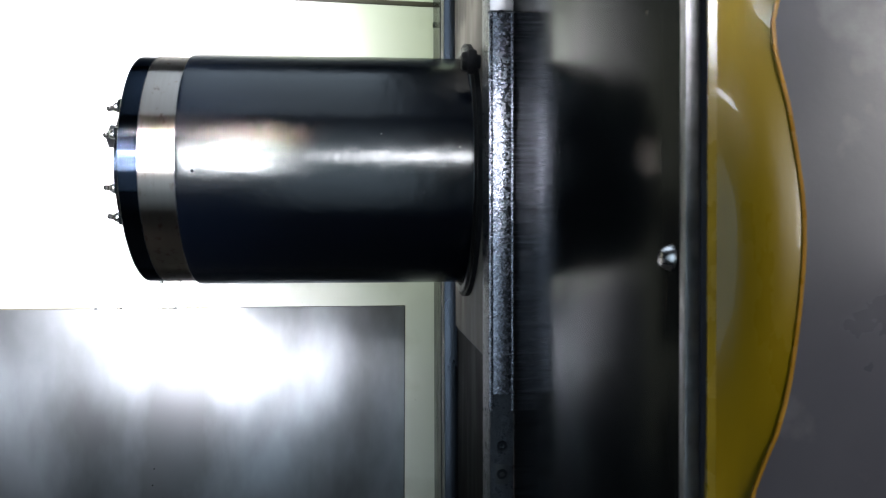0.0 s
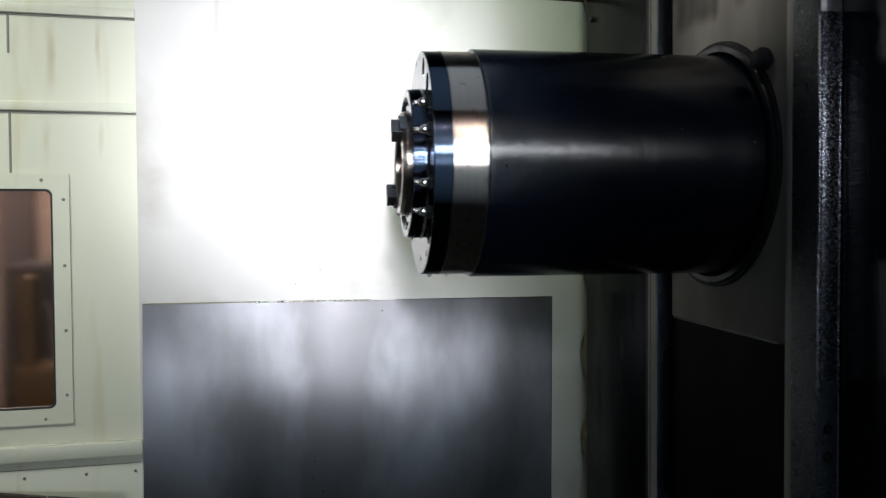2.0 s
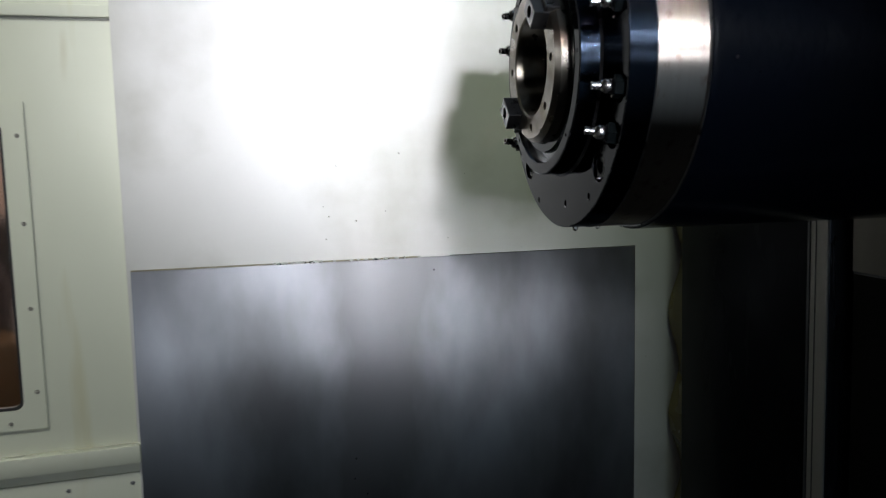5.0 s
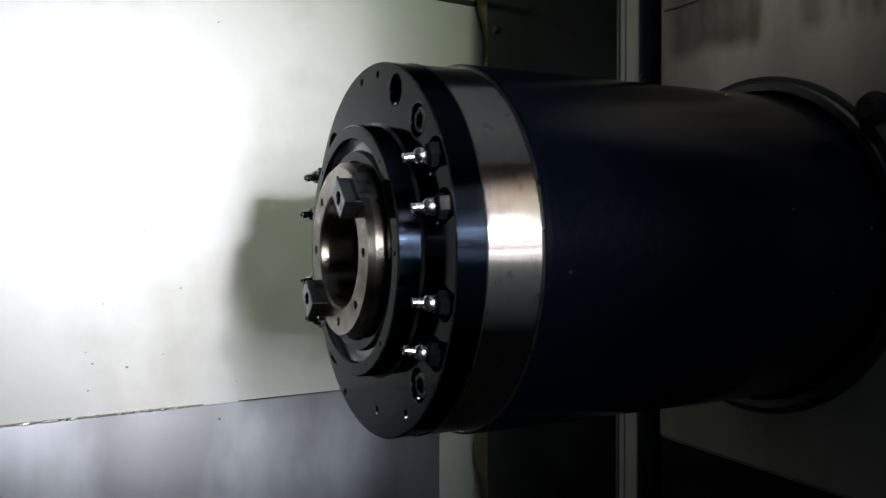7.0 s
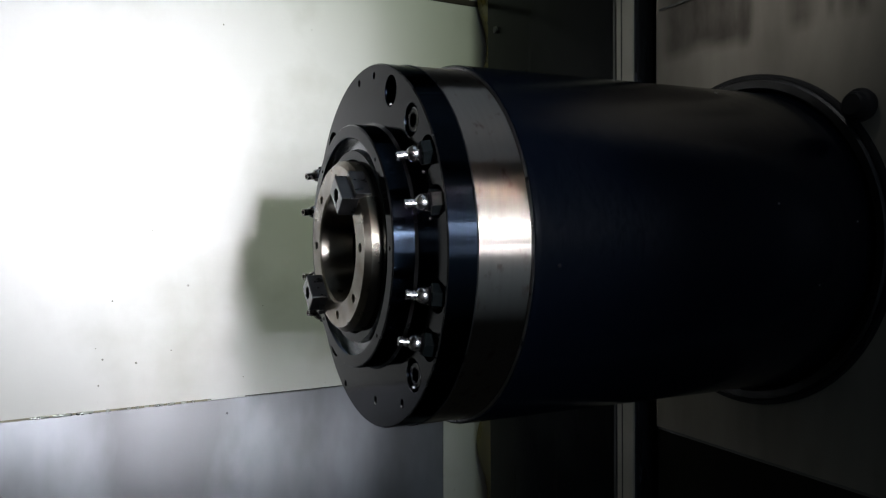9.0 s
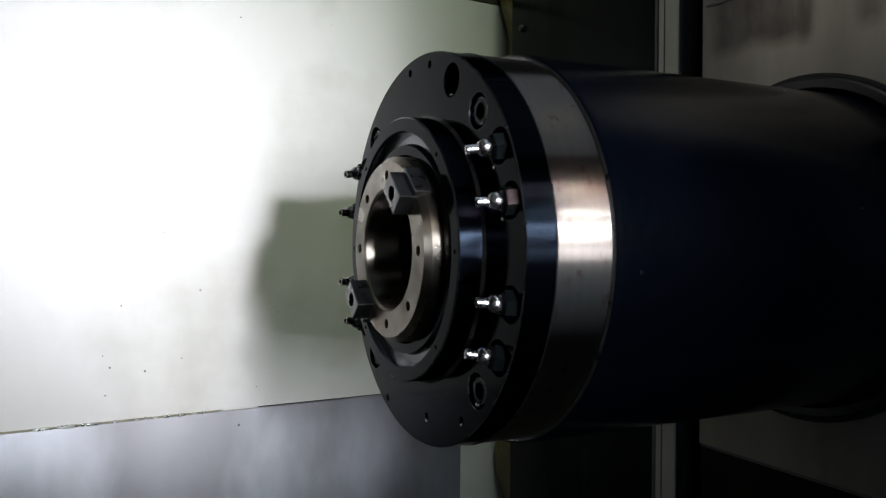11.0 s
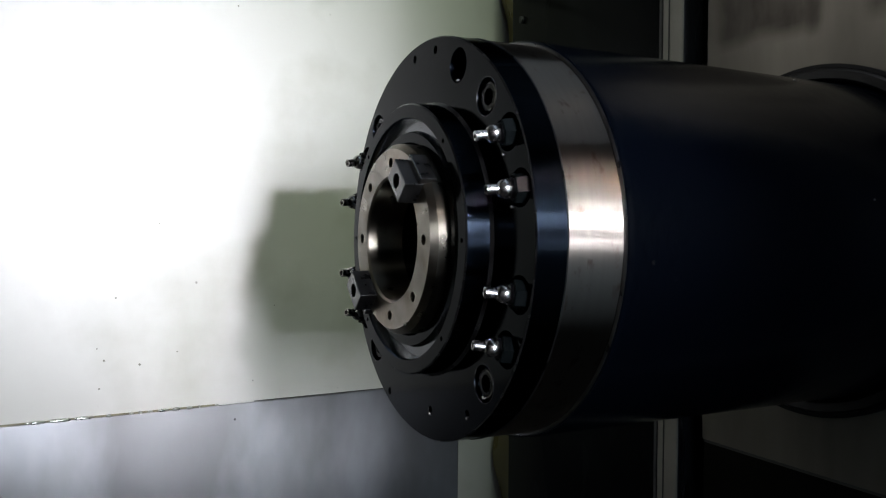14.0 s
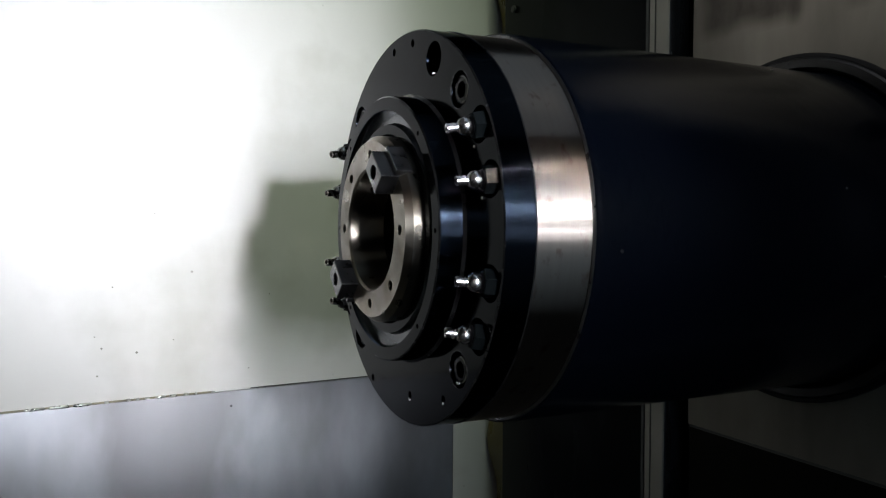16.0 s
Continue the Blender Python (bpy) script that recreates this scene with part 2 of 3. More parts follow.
YELLOW_LIP = material("yellow_lip", (0.19, 0.128, 0.003), 0.36, spec=0.25, coat=0.2, vary=0.35, scale=9.0, stretch=(1.5, 1, 0.45), bump=0.04,
                      dirt=(0.24, 0.18, 0.012), dirt_scale=14.0, dirt_stretch=(1, 1, 0.4))
GOLD_FOLD = material("gold_fold", (0.24, 0.165, 0.012), 0.25, vary=0.25, scale=20.0)
RAIL_FACE = material("rail_face", (0.24, 0.24, 0.28), 0.25, 0.95, vary=0.5, scale=160.0, bump=0.14, fine=600.0)
COLLAR_STEEL = material("collar_steel", (0.010, 0.010, 0.011), 0.45, 0.7, vary=0.25, scale=30.0, bump=0.0)
FLANK_STEEL = material("flank_steel", (0.06, 0.065, 0.08), 0.25, 0.9, vary=0.3, scale=20.0, stretch=(1, 1, 0.2), bump=0.0)
RUBBER = material("collar_rubber", (0.008, 0.008, 0.009), 0.55, spec=0.06, vary=0.2, scale=30.0, bump=0.0)
POST_BROWN = material("post_brown", (0.15, 0.115, 0.11), 0.6, vary=0.15, scale=3.0)
PALE_BOX = material("pale_box", (0.62, 0.52, 0.50), 0.5, vary=0.15, scale=9.0)
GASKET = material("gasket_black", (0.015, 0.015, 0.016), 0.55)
DARK_WALL = material("dark_wall", (0.04, 0.04, 0.04), 0.6, vary=0.2, scale=3.0)
FLOOR_PAINT = material("floor_paint", (0.05, 0.05, 0.05), 0.6, vary=0.15, scale=4.0)
PEACH = material("peach_wall", (0.60, 0.44, 0.36), 0.7, vary=0.1, scale=2.0)
PINK_GREY = material("pink_grey", (0.42, 0.33, 0.33), 0.6, vary=0.12, scale=3.0)
DARK_BROWN = material("dark_brown", (0.045, 0.035, 0.03), 0.6, vary=0.3, scale=6.0)
ORANGE_BROWN = material("orange_brown", (0.15, 0.08, 0.025), 0.6, vary=0.25, scale=6.0)

GLASS = bpy.data.materials.new("window_glass")
GLASS.use_nodes = True
_g = GLASS.node_tree.nodes["Principled BSDF"]
_g.inputs["Base Color"].default_value = (0.9, 0.88, 0.86, 1)
_g.inputs["Transmission Weight"].default_value = 1.0
_g.inputs["Roughness"].default_value = 0.19
_g.inputs["IOR"].default_value = 1.2

# ---------------------------------------------------------------- mesh helpers


def mesh_of(name, bm, mat, smooth=True):
    me = bpy.data.meshes.new(name)
    bmesh.ops.recalc_face_normals(bm, faces=bm.faces)
    bm.to_mesh(me)
    bm.free()
    me.materials.append(mat)
    if smooth:
        for p in me.polygons:
            p.use_smooth = True
        me.set_sharp_from_angle(angle=radians(35))
    return me


def part(name, bm, mat, parent=None, label="", m=None):
    ob = new(name, mesh_of(name, bm, mat))
    if m is not None:
        ob.matrix_basis = m
    if parent:
        ob.parent = parent
    if label:
        tagged(ob, label)
    return ob


def thing(name, m, label, category, group="", kind=""):
    return tagged_at(new(name), m, label, category, group, kind)


def tagged_at(ob, m, label, category, group="", kind=""):
    ob.matrix_basis = m
    return tagged(ob, label, category, group, kind)


def box(x0, x1, y0, y1, z0, z1, bevel=0.0, bm=None, m=None):
    bm = bm or bmesh.new()
    vs = bmesh.ops.create_cube(bm, size=1.0, matrix=Matrix.Translation(((x0 + x1) / 2, (y0 + y1) / 2, (z0 + z1) / 2))
                               @ Matrix.Diagonal((abs(x1 - x0), abs(y1 - y0), abs(z1 - z0), 1)))["verts"]
    if bevel:
        es = list({e for v in vs for e in v.link_edges})
        bmesh.ops.bevel(bm, geom=es, offset=bevel, segments=2, profile=0.5, affect="EDGES")
    if m is not None:
        bmesh.ops.transform(bm, matrix=m, verts=bm.verts)
    return bm


def lathe(profile, seg=128, closed=False):
    """A body of revolution about x, from rows of (x, radius)."""
    bm = bmesh.new()
    rings = []
    for x, r in profile:
        if r < 1e-6:
            rings.append([bm.verts.new((x, 0, 0))])
        else:
            rings.append([bm.verts.new((x, -r * math.cos(a), r * math.sin(a))) for a in (2 * math.pi * k / seg for k in range(seg))])
    pairs = list(zip(rings, rings[1:])) + ([(rings[-1], rings[0])] if closed else [])
    for a, b in pairs:
        for k in range(seg):
            j = (k + 1) % seg
            if len(a) == 1 and len(b) == 1:
                continue
            if len(a) == 1:
                bm.faces.new((a[0], b[k], b[j]))
            elif len(b) == 1:
                bm.faces.new((a[k], b[0], a[j]))
            else:
                bm.faces.new((a[k], b[k], b[j], a[j]))
    return bm


def rod(profile, place, seg=20, tilt=None):
    """A small body of revolution, its axis along x, moved to a place."""
    bm = lathe(profile, seg)
    m = Matrix.Translation(place)
    if tilt is not None:
        m = m @ tilt
    bmesh.ops.transform(bm, matrix=m, verts=bm.verts)
    return bm


def on_circle(r, phi, x=0.0):
    """A place on the head's face: phi in degrees, from the side of the door upwards."""
    a = radians(phi)
    return Vector((x, -r * math.cos(a), r * math.sin(a)))


def drilled(ob, cutters):
    """Cuts the cutter solids out of the object's mesh."""
    parent, basis = ob.parent, ob.matrix_basis.copy()
    ob.parent, ob.matrix_basis = None, Matrix()
    cut = new("cutter", bpy.data.meshes.new("cutter"))
    bm = bmesh.new()
    for c in cutters:
        me = bpy.data.meshes.new("tmp")
        bmesh.ops.recalc_face_normals(c, faces=c.faces)
        c.to_mesh(me)
        c.free()
        bm.from_mesh(me)
        bpy.data.meshes.remove(me)
    bm.to_mesh(cut.data)
    bm.free()
    mod = ob.modifiers.new("cut", "BOOLEAN")
    mod.operation, mod.solver, mod.object = "DIFFERENCE", "EXACT", cut
    dg = bpy.context.evaluated_depsgraph_get()
    made = bpy.data.meshes.new_from_object(ob.evaluated_get(dg))
    ob.modifiers.clear()
    old, ob.data = ob.data, made
    bpy.data.meshes.remove(old)
    data = cut.data
    bpy.data.objects.remove(cut)
    ob.parent, ob.matrix_basis = parent, basis
    bpy.data.meshes.remove(data)
    for p in made.polygons:
        p.use_smooth = True
    made.set_sharp_from_angle(angle=radians(35))
    return ob


def hole(r, place, depth, front=0.004):
    return rod([(-front, 0), (-front, r), (depth, r), (depth, 0)], place, 28)


def hexagon(r, length, chamfer=0.0006):
    return lathe([(0, 0), (0, r), (-length + chamfer, r), (-length, r - chamfer * 1.5), (-length, 0)], 6)


def ribbon(path, offset, z0, z1, steps, thick, wave=0.004):
    """A wavy upright strip: path(z) gives the (x, y) of its fixed edge, offset(z) the (dx, dy) to its free edge."""
    bm = bmesh.new()
    rows = []
    for k in range(steps + 1):
        z = z0 + (z1 - z0) * k / steps
        (x, y), (dx, dy) = path(z), offset(z)
        rows.append([bm.verts.new((x + dx * s, y + dy * s + wave * math.sin(3.1 * s) * math.sin(17 * z), z)) for s in (0, 0.25, 0.5, 0.75, 1)])
    for a, b in zip(rows, rows[1:]):
        for i in range(4):
            bm.faces.new((a[i], a[i + 1], b[i + 1], b[i]))
    bmesh.ops.recalc_face_normals(bm, faces=bm.faces)
    bmesh.ops.solidify(bm, geom=list(bm.faces), thickness=thick)
    return bm


# ---------------------------------------------------------------- rear wall
WALL = pose(0, 0.557, AXIS, 0, 0, 4.82)     # x along the wall, y into it, z up from the spindle axis
LOW, HIGH = -1.05, 1.15

# painted door wall with its window opening, in four pieces round the opening
wall = tagged_at(new("wall_north", mesh_of("wall_north", box(-1.75, -1.16, 0.006, 0.03, LOW, HIGH), WALL_PAINT)), WALL,
                 "cream painted sheet metal enclosure wall with drip stains", "wall", kind="structure")
for x0, x1, z0, z1 in ((-1.16, -0.603, -0.008, HIGH), (-1.16, -0.603, LOW, -0.404), (-0.603, 0.5, LOW, HIGH)):
    part("wall_plate", box(x0, x1, 0.006, 0.03, z0, z1), WALL_PAINT, wall)
# folded seams with a lip above each
for z in (0.131, 0.303, 0.48, 0.66, 0.84):
    part("seam_lip", box(-1.7, -0.459, 0.0005, 0.0065, z, z + 0.017, 0.002), WALL_PAINT, wall)
    part("seam_gap", box(-1.7, -0.459, 0.004, 0.0065, z - 0.0035, z - 0.0004), SEAM, wall)
for z0, z1 in ((0.012, 0.128), (0.232, 0.300), (0.40, 0.476)):
    for x in (-0.671, -0.93, -1.19):
        part("joint", box(x - 0.0018, x + 0.0018, 0.0045, 0.0065, z0, z1), SEAM, wall)
ledge = part("ledge", box(-1.7, -0.455, -0.012, 0.0065, -0.496, -0.468, 0.004), WALL_PAINT, wall, "folded ledge under the window")
part("lower_plate", box(-1.7, -0.455, 0.001, 0.0065, LOW, -0.512, 0.001), WALL_PAINT, wall)
for x in (-0.452 - 0.018, -0.555, -0.658, -0.761, -0.864):
    part("rivet", rod([(-0.002, 0), (-0.0016, 0.002), (0, 0.003)], (0, 0, 0), 12), EDGE_METAL, wall, m=pose(x, 0.001, -0.527, 0, 0, 90))

window = tagged_at(new("window_1"), WALL, "door window in a screwed cream frame with rounded corners", "window", kind="structure")


def frame_ring(x0, x1, z0, z1, inner, y0, y1, r):
    """A flat plate with a rounded opening."""
    bm = bmesh.new()

    def loop(ax0, ax1, az0, az1, rad, y):
        pts = []
        for cx, cz, a0 in ((ax1 - rad, az1 - rad, 0), (ax0 + rad, az1 - rad, 90), (ax0 + rad, az0 + rad, 180), (ax1 - rad, az0 + rad, 270)):
            for k in range(7):
                a = radians(a0 + 15 * k)
                pts.append(bm.verts.new((cx + rad * math.cos(a), y, cz + rad * math.sin(a))))
        return pts
    ix0, ix1, iz0, iz1 = inner
    loops = [loop(x0, x1, z0, z1, 0.003, y1), loop(x0, x1, z0, z1, 0.003, y0), loop(ix0, ix1, iz0, iz1, r, y0), loop(ix0, ix1, iz0, iz1, r, y1)]
    for a, b in zip(loops, loops[1:] + loops[:1]):
        for k in range(len(a)):
            j = (k + 1) % len(a)
            bm.faces.new((a[k], a[j], b[j], b[k]))
    return bm


part("window_frame", frame_ring(-1.19, -0.575, -0.432, 0.020, (-1.16, -0.603, -0.404, -0.008), 0.002, 0.0065, 0.012), WALL_PAINT, window)
part("gasket", frame_ring(-1.162, -0.6025, -0.406, -0.006, (-1.155, -0.607, -0.400, -0.012), 0.0045, 0.014, 0.011), GASKET, window)
pane = part("pane", box(-1.165, -0.60, 0.012, 0.017, -0.41, -0.003), GLASS, window)
pane.visible_shadow = False
for x, z in [(-0.585, z) for z in (-0.027, -0.146, -0.263, -0.38)] + [(x, z) for x in (-0.621, -0.72, -0.82, -0.92) for z in (0.008, -0.422)]:
    part("screw", rod([(-0.0022, 0), (-0.0018, 0.0022), (0, 0.003)], (0, 0, 0), 12), TRIM_PAINT, window, m=pose(x, 0.002, z, 0, 0, 90))

# dark guard plate low in front of the wall, set askew
guard = tagged_at(new("guard_plate", mesh_of("guard_plate", box(0.0, 0.275, 0.0, 0.011, LOW, -0.542, 0.002), DARK_BROWN)), WALL @ pose(-0.735, -0.012, 0, 0, 0, -24.1),
                  "dark brown guard plate standing askew below the window", "plate")
part("bright_edge", box(0.002, 0.272, -0.0012, -0.0002, -0.574, -0.568), EDGE_METAL, guard, "scuffed bare metal line")

# what stands behind the window
backdrop = tagged_at(new("backdrop", mesh_of("backdrop", box(-3.2, 0.8, 1.9, 1.95, -1.05, 1.3), PEACH)), WALL, "peach workshop wall behind the window", "wall", kind="structure")
for nm, b, mt, lab in (
        ("pillar", (-1.75, -1.32, 1.0, 1.2, -1.05, 1.3), PINK_GREY, "pinkish grey pillar behind the window"),
        ("post", (-1.10, -0.985, 1.4, 1.5, -1.05, 1.3), POST_BROWN, "dull brown post behind the window"),
        ("machine_cabinet", (-0.965, -0.60, 1.0, 1.30, -1.055, -0.18), DARK_BROWN, "dark brown machine cabinet behind the window")):
    tagged_at(new(nm, mesh_of(nm, box(*b, 0.02), mt)), WALL, lab, nm.replace("_", " "))
tagged_at(new("crate", mesh_of("crate", box(-0.90, -0.76, 0.85, 0.995, -1.05, -0.465, 0.01), ORANGE_BROWN)), WALL, "orange brown crate in front of the cabinet", "crate")
for z0, z1 in ((-0.465, -0.35), (-0.35, -0.21)):
    tagged_at(new("tin", mesh_of("tin", box(-0.895, -0.852, 0.87, 0.94, z0, z1, 0.012), ORANGE_BROWN)), WALL, "orange brown tin stacked on the crate", "tin", "stacked tins")
tagged_at(new("small_box", mesh_of("small_box", box(-0.795, -0.764, 0.86, 0.92, -0.465, -0.392, 0.004), PALE_BOX)), WALL, "pale pinkish box on the crate", "box")
hose = bmesh.new()
for k in range(14):
    u = k / 13
    bmesh.ops.create_cone(hose, cap_ends=True, segments=8, radius1=0.004, radius2=0.004, depth=0.018,
                          matrix=Matrix.Translation((-0.835 + 0.06 * u + 0.008 * math.sin(9 * u), 0.93, -0.465 + 0.17 * (1 - u) * (1 - 0.3 * u))))
tagged_at(new("hose", mesh_of("hose", hose, PINK_GREY)), WALL, "thin pale hose hanging over the crate", "hose")

# bright cover sheet and steel sheet
cover_sheet = tagged_at(new("cover_sheet", mesh_of("cover_sheet", box(-0.459, 0.44, 0.0, 0.0055, LOW, HIGH, 0.0008), SHEET_PAINT)), WALL,
          "off-white painted cover sheet with smears and specks", "panel", kind="structure")
tagged_at(new("steel_sheet", mesh_of("steel_sheet", box(-0.452, 0.3475, -0.003, -0.0004, LOW, -0.2235, 0.0006), STEEL_SHEET)), WALL @ pose(0, 0, 0, 0, 0.45, 0),
          "bare brushed steel splash sheet with stains", "panel", kind="structure")
part("sheet_joint", box(0.05, 0.44, -0.0008, 0.0, 0.383, 0.393, 0.0003), DARK_BROWN, cover_sheet, "brown stained sheet joint")
SPOTS = [(-0.170, -0.154, 0.0014), (-0.1286, -0.162, 0.0016), (-0.1565, -0.078, 0.0011), (-0.1755, -0.188, 0.0012), (-0.083, -0.149, 0.0010),
         (0.016, -0.195, 0.0010), (-0.105, 0.014, 0.0009), (-0.005, 0.302, 0.0012), (0.046, -0.095, 0.0008), (-0.178, -0.139, 0.0009)]
for x, z, r in SPOTS:
    part("dirt_speck", rod([(-0.0004, 0), (-0.0003, r * 0.7), (0, r)], (0, 0, 0), 8), SEAM, cover_sheet, m=pose(x, 0, z, 0, 0, 90))
sheet = [o for o in scene.objects if o.name == "steel_sheet"][0]
for x, z in ((-0.142, -0.566), (-0.139, -0.534), (-0.123, -0.593), (-0.007, -0.244)):
    part("dirt_speck", rod([(-0.0004, 0), (-0.0003, 0.0012), (0, 0.0017)], (0, 0, 0), 8), GASKET, sheet, m=pose(x, -0.003, z, 0, 0, 90))
# thin black strips paint the shadow along the sheet's right and top edges
part("edge_gap", box(0.3476, 0.3492, -0.0006, -0.0001, LOW, -0.2235), GASKET, sheet)
part("edge_gap", box(0.02, 0.3492, -0.0006, -0.0001, -0.2234, -0.2222), GASKET, sheet)
# short bright beads only where the edge glints, set to fit the view
seal = new("sealant_bead", None)
tagged_at(seal, WALL @ pose(0, 0, 0, 0, 0.45, 0), "bead pieces along the steel sheet's top edge, standing in for glints", "sealant")
rng = random.Random(5)
for x0, x1 in ((-0.255, -0.232), (-0.229, -0.205), (-0.202, -0.180), (-0.166, -0.160), (-0.140, -0.134), (-0.129, -0.124), (-0.118, -0.111), (-0.105, -0.092), (-0.088, -0.078),
               (-0.070, -0.062), (-0.056, -0.052), (-0.034, -0.028)):
    r = rng.uniform(0.0016, 0.0024)
    part("bead", rod([(x0, 0), (x0 + 0.0008, r * 0.7), (x0 + 0.002, r), (x1 - 0.002, r), (x1 - 0.0008, r * 0.7), (x1, 0)], (0, -0.0016, -0.2228), 10), GLINT_METAL, seal)
part("grime_line", box(-0.452, -0.03, -0.0016, 0.0, -0.2240, -0.2215, 0.0008), GRIME, seal, "brownish dirty joint")

# ---------------------------------------------------------------- carriage wall round the head
HEAD = pose(0, 0, AXIS)
cover = tagged_at(new("slide_cover", mesh_of("slide_cover", box(0.400, 0.404, 0.187, 0.525, LOW, HIGH, 0.0008), COVER_STEEL_SHADED)), HEAD,
                  "grey steel slide cover, near-black for the shade beside the spindle head", "cover", kind="structure")
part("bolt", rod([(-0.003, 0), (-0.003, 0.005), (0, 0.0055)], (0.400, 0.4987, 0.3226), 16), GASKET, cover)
part("cover_fold", box(0.404, 0.43, 0.519, 0.525, LOW, HIGH), COVER_STEEL_SHADED, cover)
strip = tagged_at(new("cover_strip", mesh_of("cover_strip", box(0.3835, 0.412, 0.152, 0.182, LOW, HIGH, 0.001), TRIM_PAINT)), HEAD,
                  "cream painted guide strip with a dark steel flank", "strip", kind="structure")
part("strip_flank", box(0.3855, 0.412, 0.1500, 0.1518, LOW, HIGH, 0.0005), FLANK_STEEL, strip, "dark bluish steel flank")
part("strip_edge", box(0.3825, 0.412, 0.1823, 0.1865, LOW, HIGH), GASKET, strip)
part("strip_line", box(0.3828, 0.3842, 0.1710, 0.1725, LOW, HIGH), GASKET, strip)
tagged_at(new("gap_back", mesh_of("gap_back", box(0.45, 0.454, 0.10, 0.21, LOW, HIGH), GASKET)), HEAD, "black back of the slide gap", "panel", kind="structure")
tagged_at(new("guide_rod", mesh_of("guide_rod", box(0.425, 0.437, 0.134, 0.146, LOW, -0.24, 0.004), TRIM_PAINT)), HEAD, "dull guide rod in the slide gap", "rod")

plate = tagged_at(new("head_plate", mesh_of("head_plate", box(0.400, 0.408, -0.172, 0.131, -0.216, HIGH, 0.001), SMUDGE)), HEAD @ pose(0, 0, 0, 0, 0, 0),
                  "dirty cream front plate round the spindle housing", "plate", kind="structure")
# dark colour of this plate includes the shade below the housing
part("lower_plate", box(0.403, 0.409, -0.172, 0.131, LOW, -0.219), PLATE_SHADE, plate, "darker lower plate, shade under the head put into its colour")
part("plate_joint", box(0.3985, 0.3995, -0.03, 0.124, 0.2582, 0.2604), GASKET, plate)
part("plate_joint", box(0.4025, 0.404, -0.15, 0.131, -0.2195, -0.2155), GASKET, plate)
part("plate_edge", box(0.397, 0.409, -0.186, -0.1725, LOW, HIGH, 0.001), TRIM_PAINT, plate, "thin cream edge")
knob = tagged_at(new("hex_bolt", mesh_of("hex_bolt", rod([(0, 0.008), (-0.0045, 0.008), (-0.005, 0.0130), (-0.010, 0.0145), (-0.014, 0.0137), (-0.0155, 0.0112), (-0.020, 0.0104), (-0.0215, 0.0086), (-0.0215, 0)], (0, 0, 0), 24), RUBBER)),
                 HEAD @ pose(0.400, -0.134, 0.1145), "black knurled clamp bolt on the head plate", "bolt")

rail = tagged_at(new("guide_rail", mesh_of("guide_rail", box(0.395, 0.420, -0.236, -0.187, LOW, HIGH, 0.0015), RAIL_PAINT)), HEAD,
                 "speckled dark metal guide rail", "rail", kind="structure")
for z in (0.162, 0.1395, -0.298, -0.327):
    part("screw", lathe([(0.004, 0), (0.004, 0.0024), (-0.0012, 0.0024), (-0.0018, 0.0030), (-0.0018, 0.0046), (-0.0008, 0.0055), (0.001, 0.0055)], 18), DARK_STEEL, rail,
         m=pose(0.4075, -0.236, z, 0, 0, 90))
part("screw_pocket", box(0.401, 0.414, -0.2364, -0.2358, -0.337, -0.317, 0.0002), GASKET, rail)
# brighter plate over the stretch where the lamp gleams on the rail
part("rail_face", box(0.3985, 0.4165, -0.2376, -0.2364, -0.245, 0.1415, 0.0003), RAIL_FACE, rail, "speckled galvanised face, lamp gleam imitated by its brighter metal")
for x0, x1 in ((0.3945, 0.3975), (0.4172, 0.4196)):
    part("rail_edge", box(x0, x1, -0.2385, -0.2345, -0.262, 0.1415, 0.0006), RAIL_FACE, rail, "bare worn rail edge")
part("rail_joint", box(0.394, 0.4205, -0.2372, -0.232, 0.1418, 0.1432), GASKET, rail)
part("rail_cap", box(0.3955, 0.4195, -0.2376, -0.2364, 0.1436, 0.40, 0.0003), EDGE_METAL, rail, "plain bare cap above the joint")

SHEET = math.degrees(math.atan2(0.0156, 0.398))
black = tagged_at(new("black_cover", mesh_of("black_cover", box(-0.0015, 0.0015, -0.40, 0.0, LOW, HIGH, 0.0006), BLACK_GLOSS)),
                  HEAD @ pose(0.4215, -0.236, 0, 0, 0, SHEET), "glossy black painted cover sheet", "cover", kind="structure")
part("rivet", rod([(-0.007, 0), (-0.0062, 0.004), (-0.003, 0.0068), (0, 0.0075)], (-0.0015, -0.385, -0.0958), 24), BRIGHT_STEEL, black, "domed steel rivet")
part("cover_edge", box(-0.004, 0.004, -0.408, -0.4005, LOW, HIGH, 0.001), EDGE_METAL, black, "bare worn metal edge")


LIP_WIDTHS = ((-0.34, 0.040), (-0.27, 0.018), (-0.214, 0.024), (-0.177, 0.036), (-0.129, 0.0432), (-0.0765, 0.0458), (-0.024, 0.0395), (0.0195, 0.0317), (0.051, 0.0383),
              (0.10, 0.047), (0.16, 0.036), (0.22, 0.030), (0.28, 0.045))


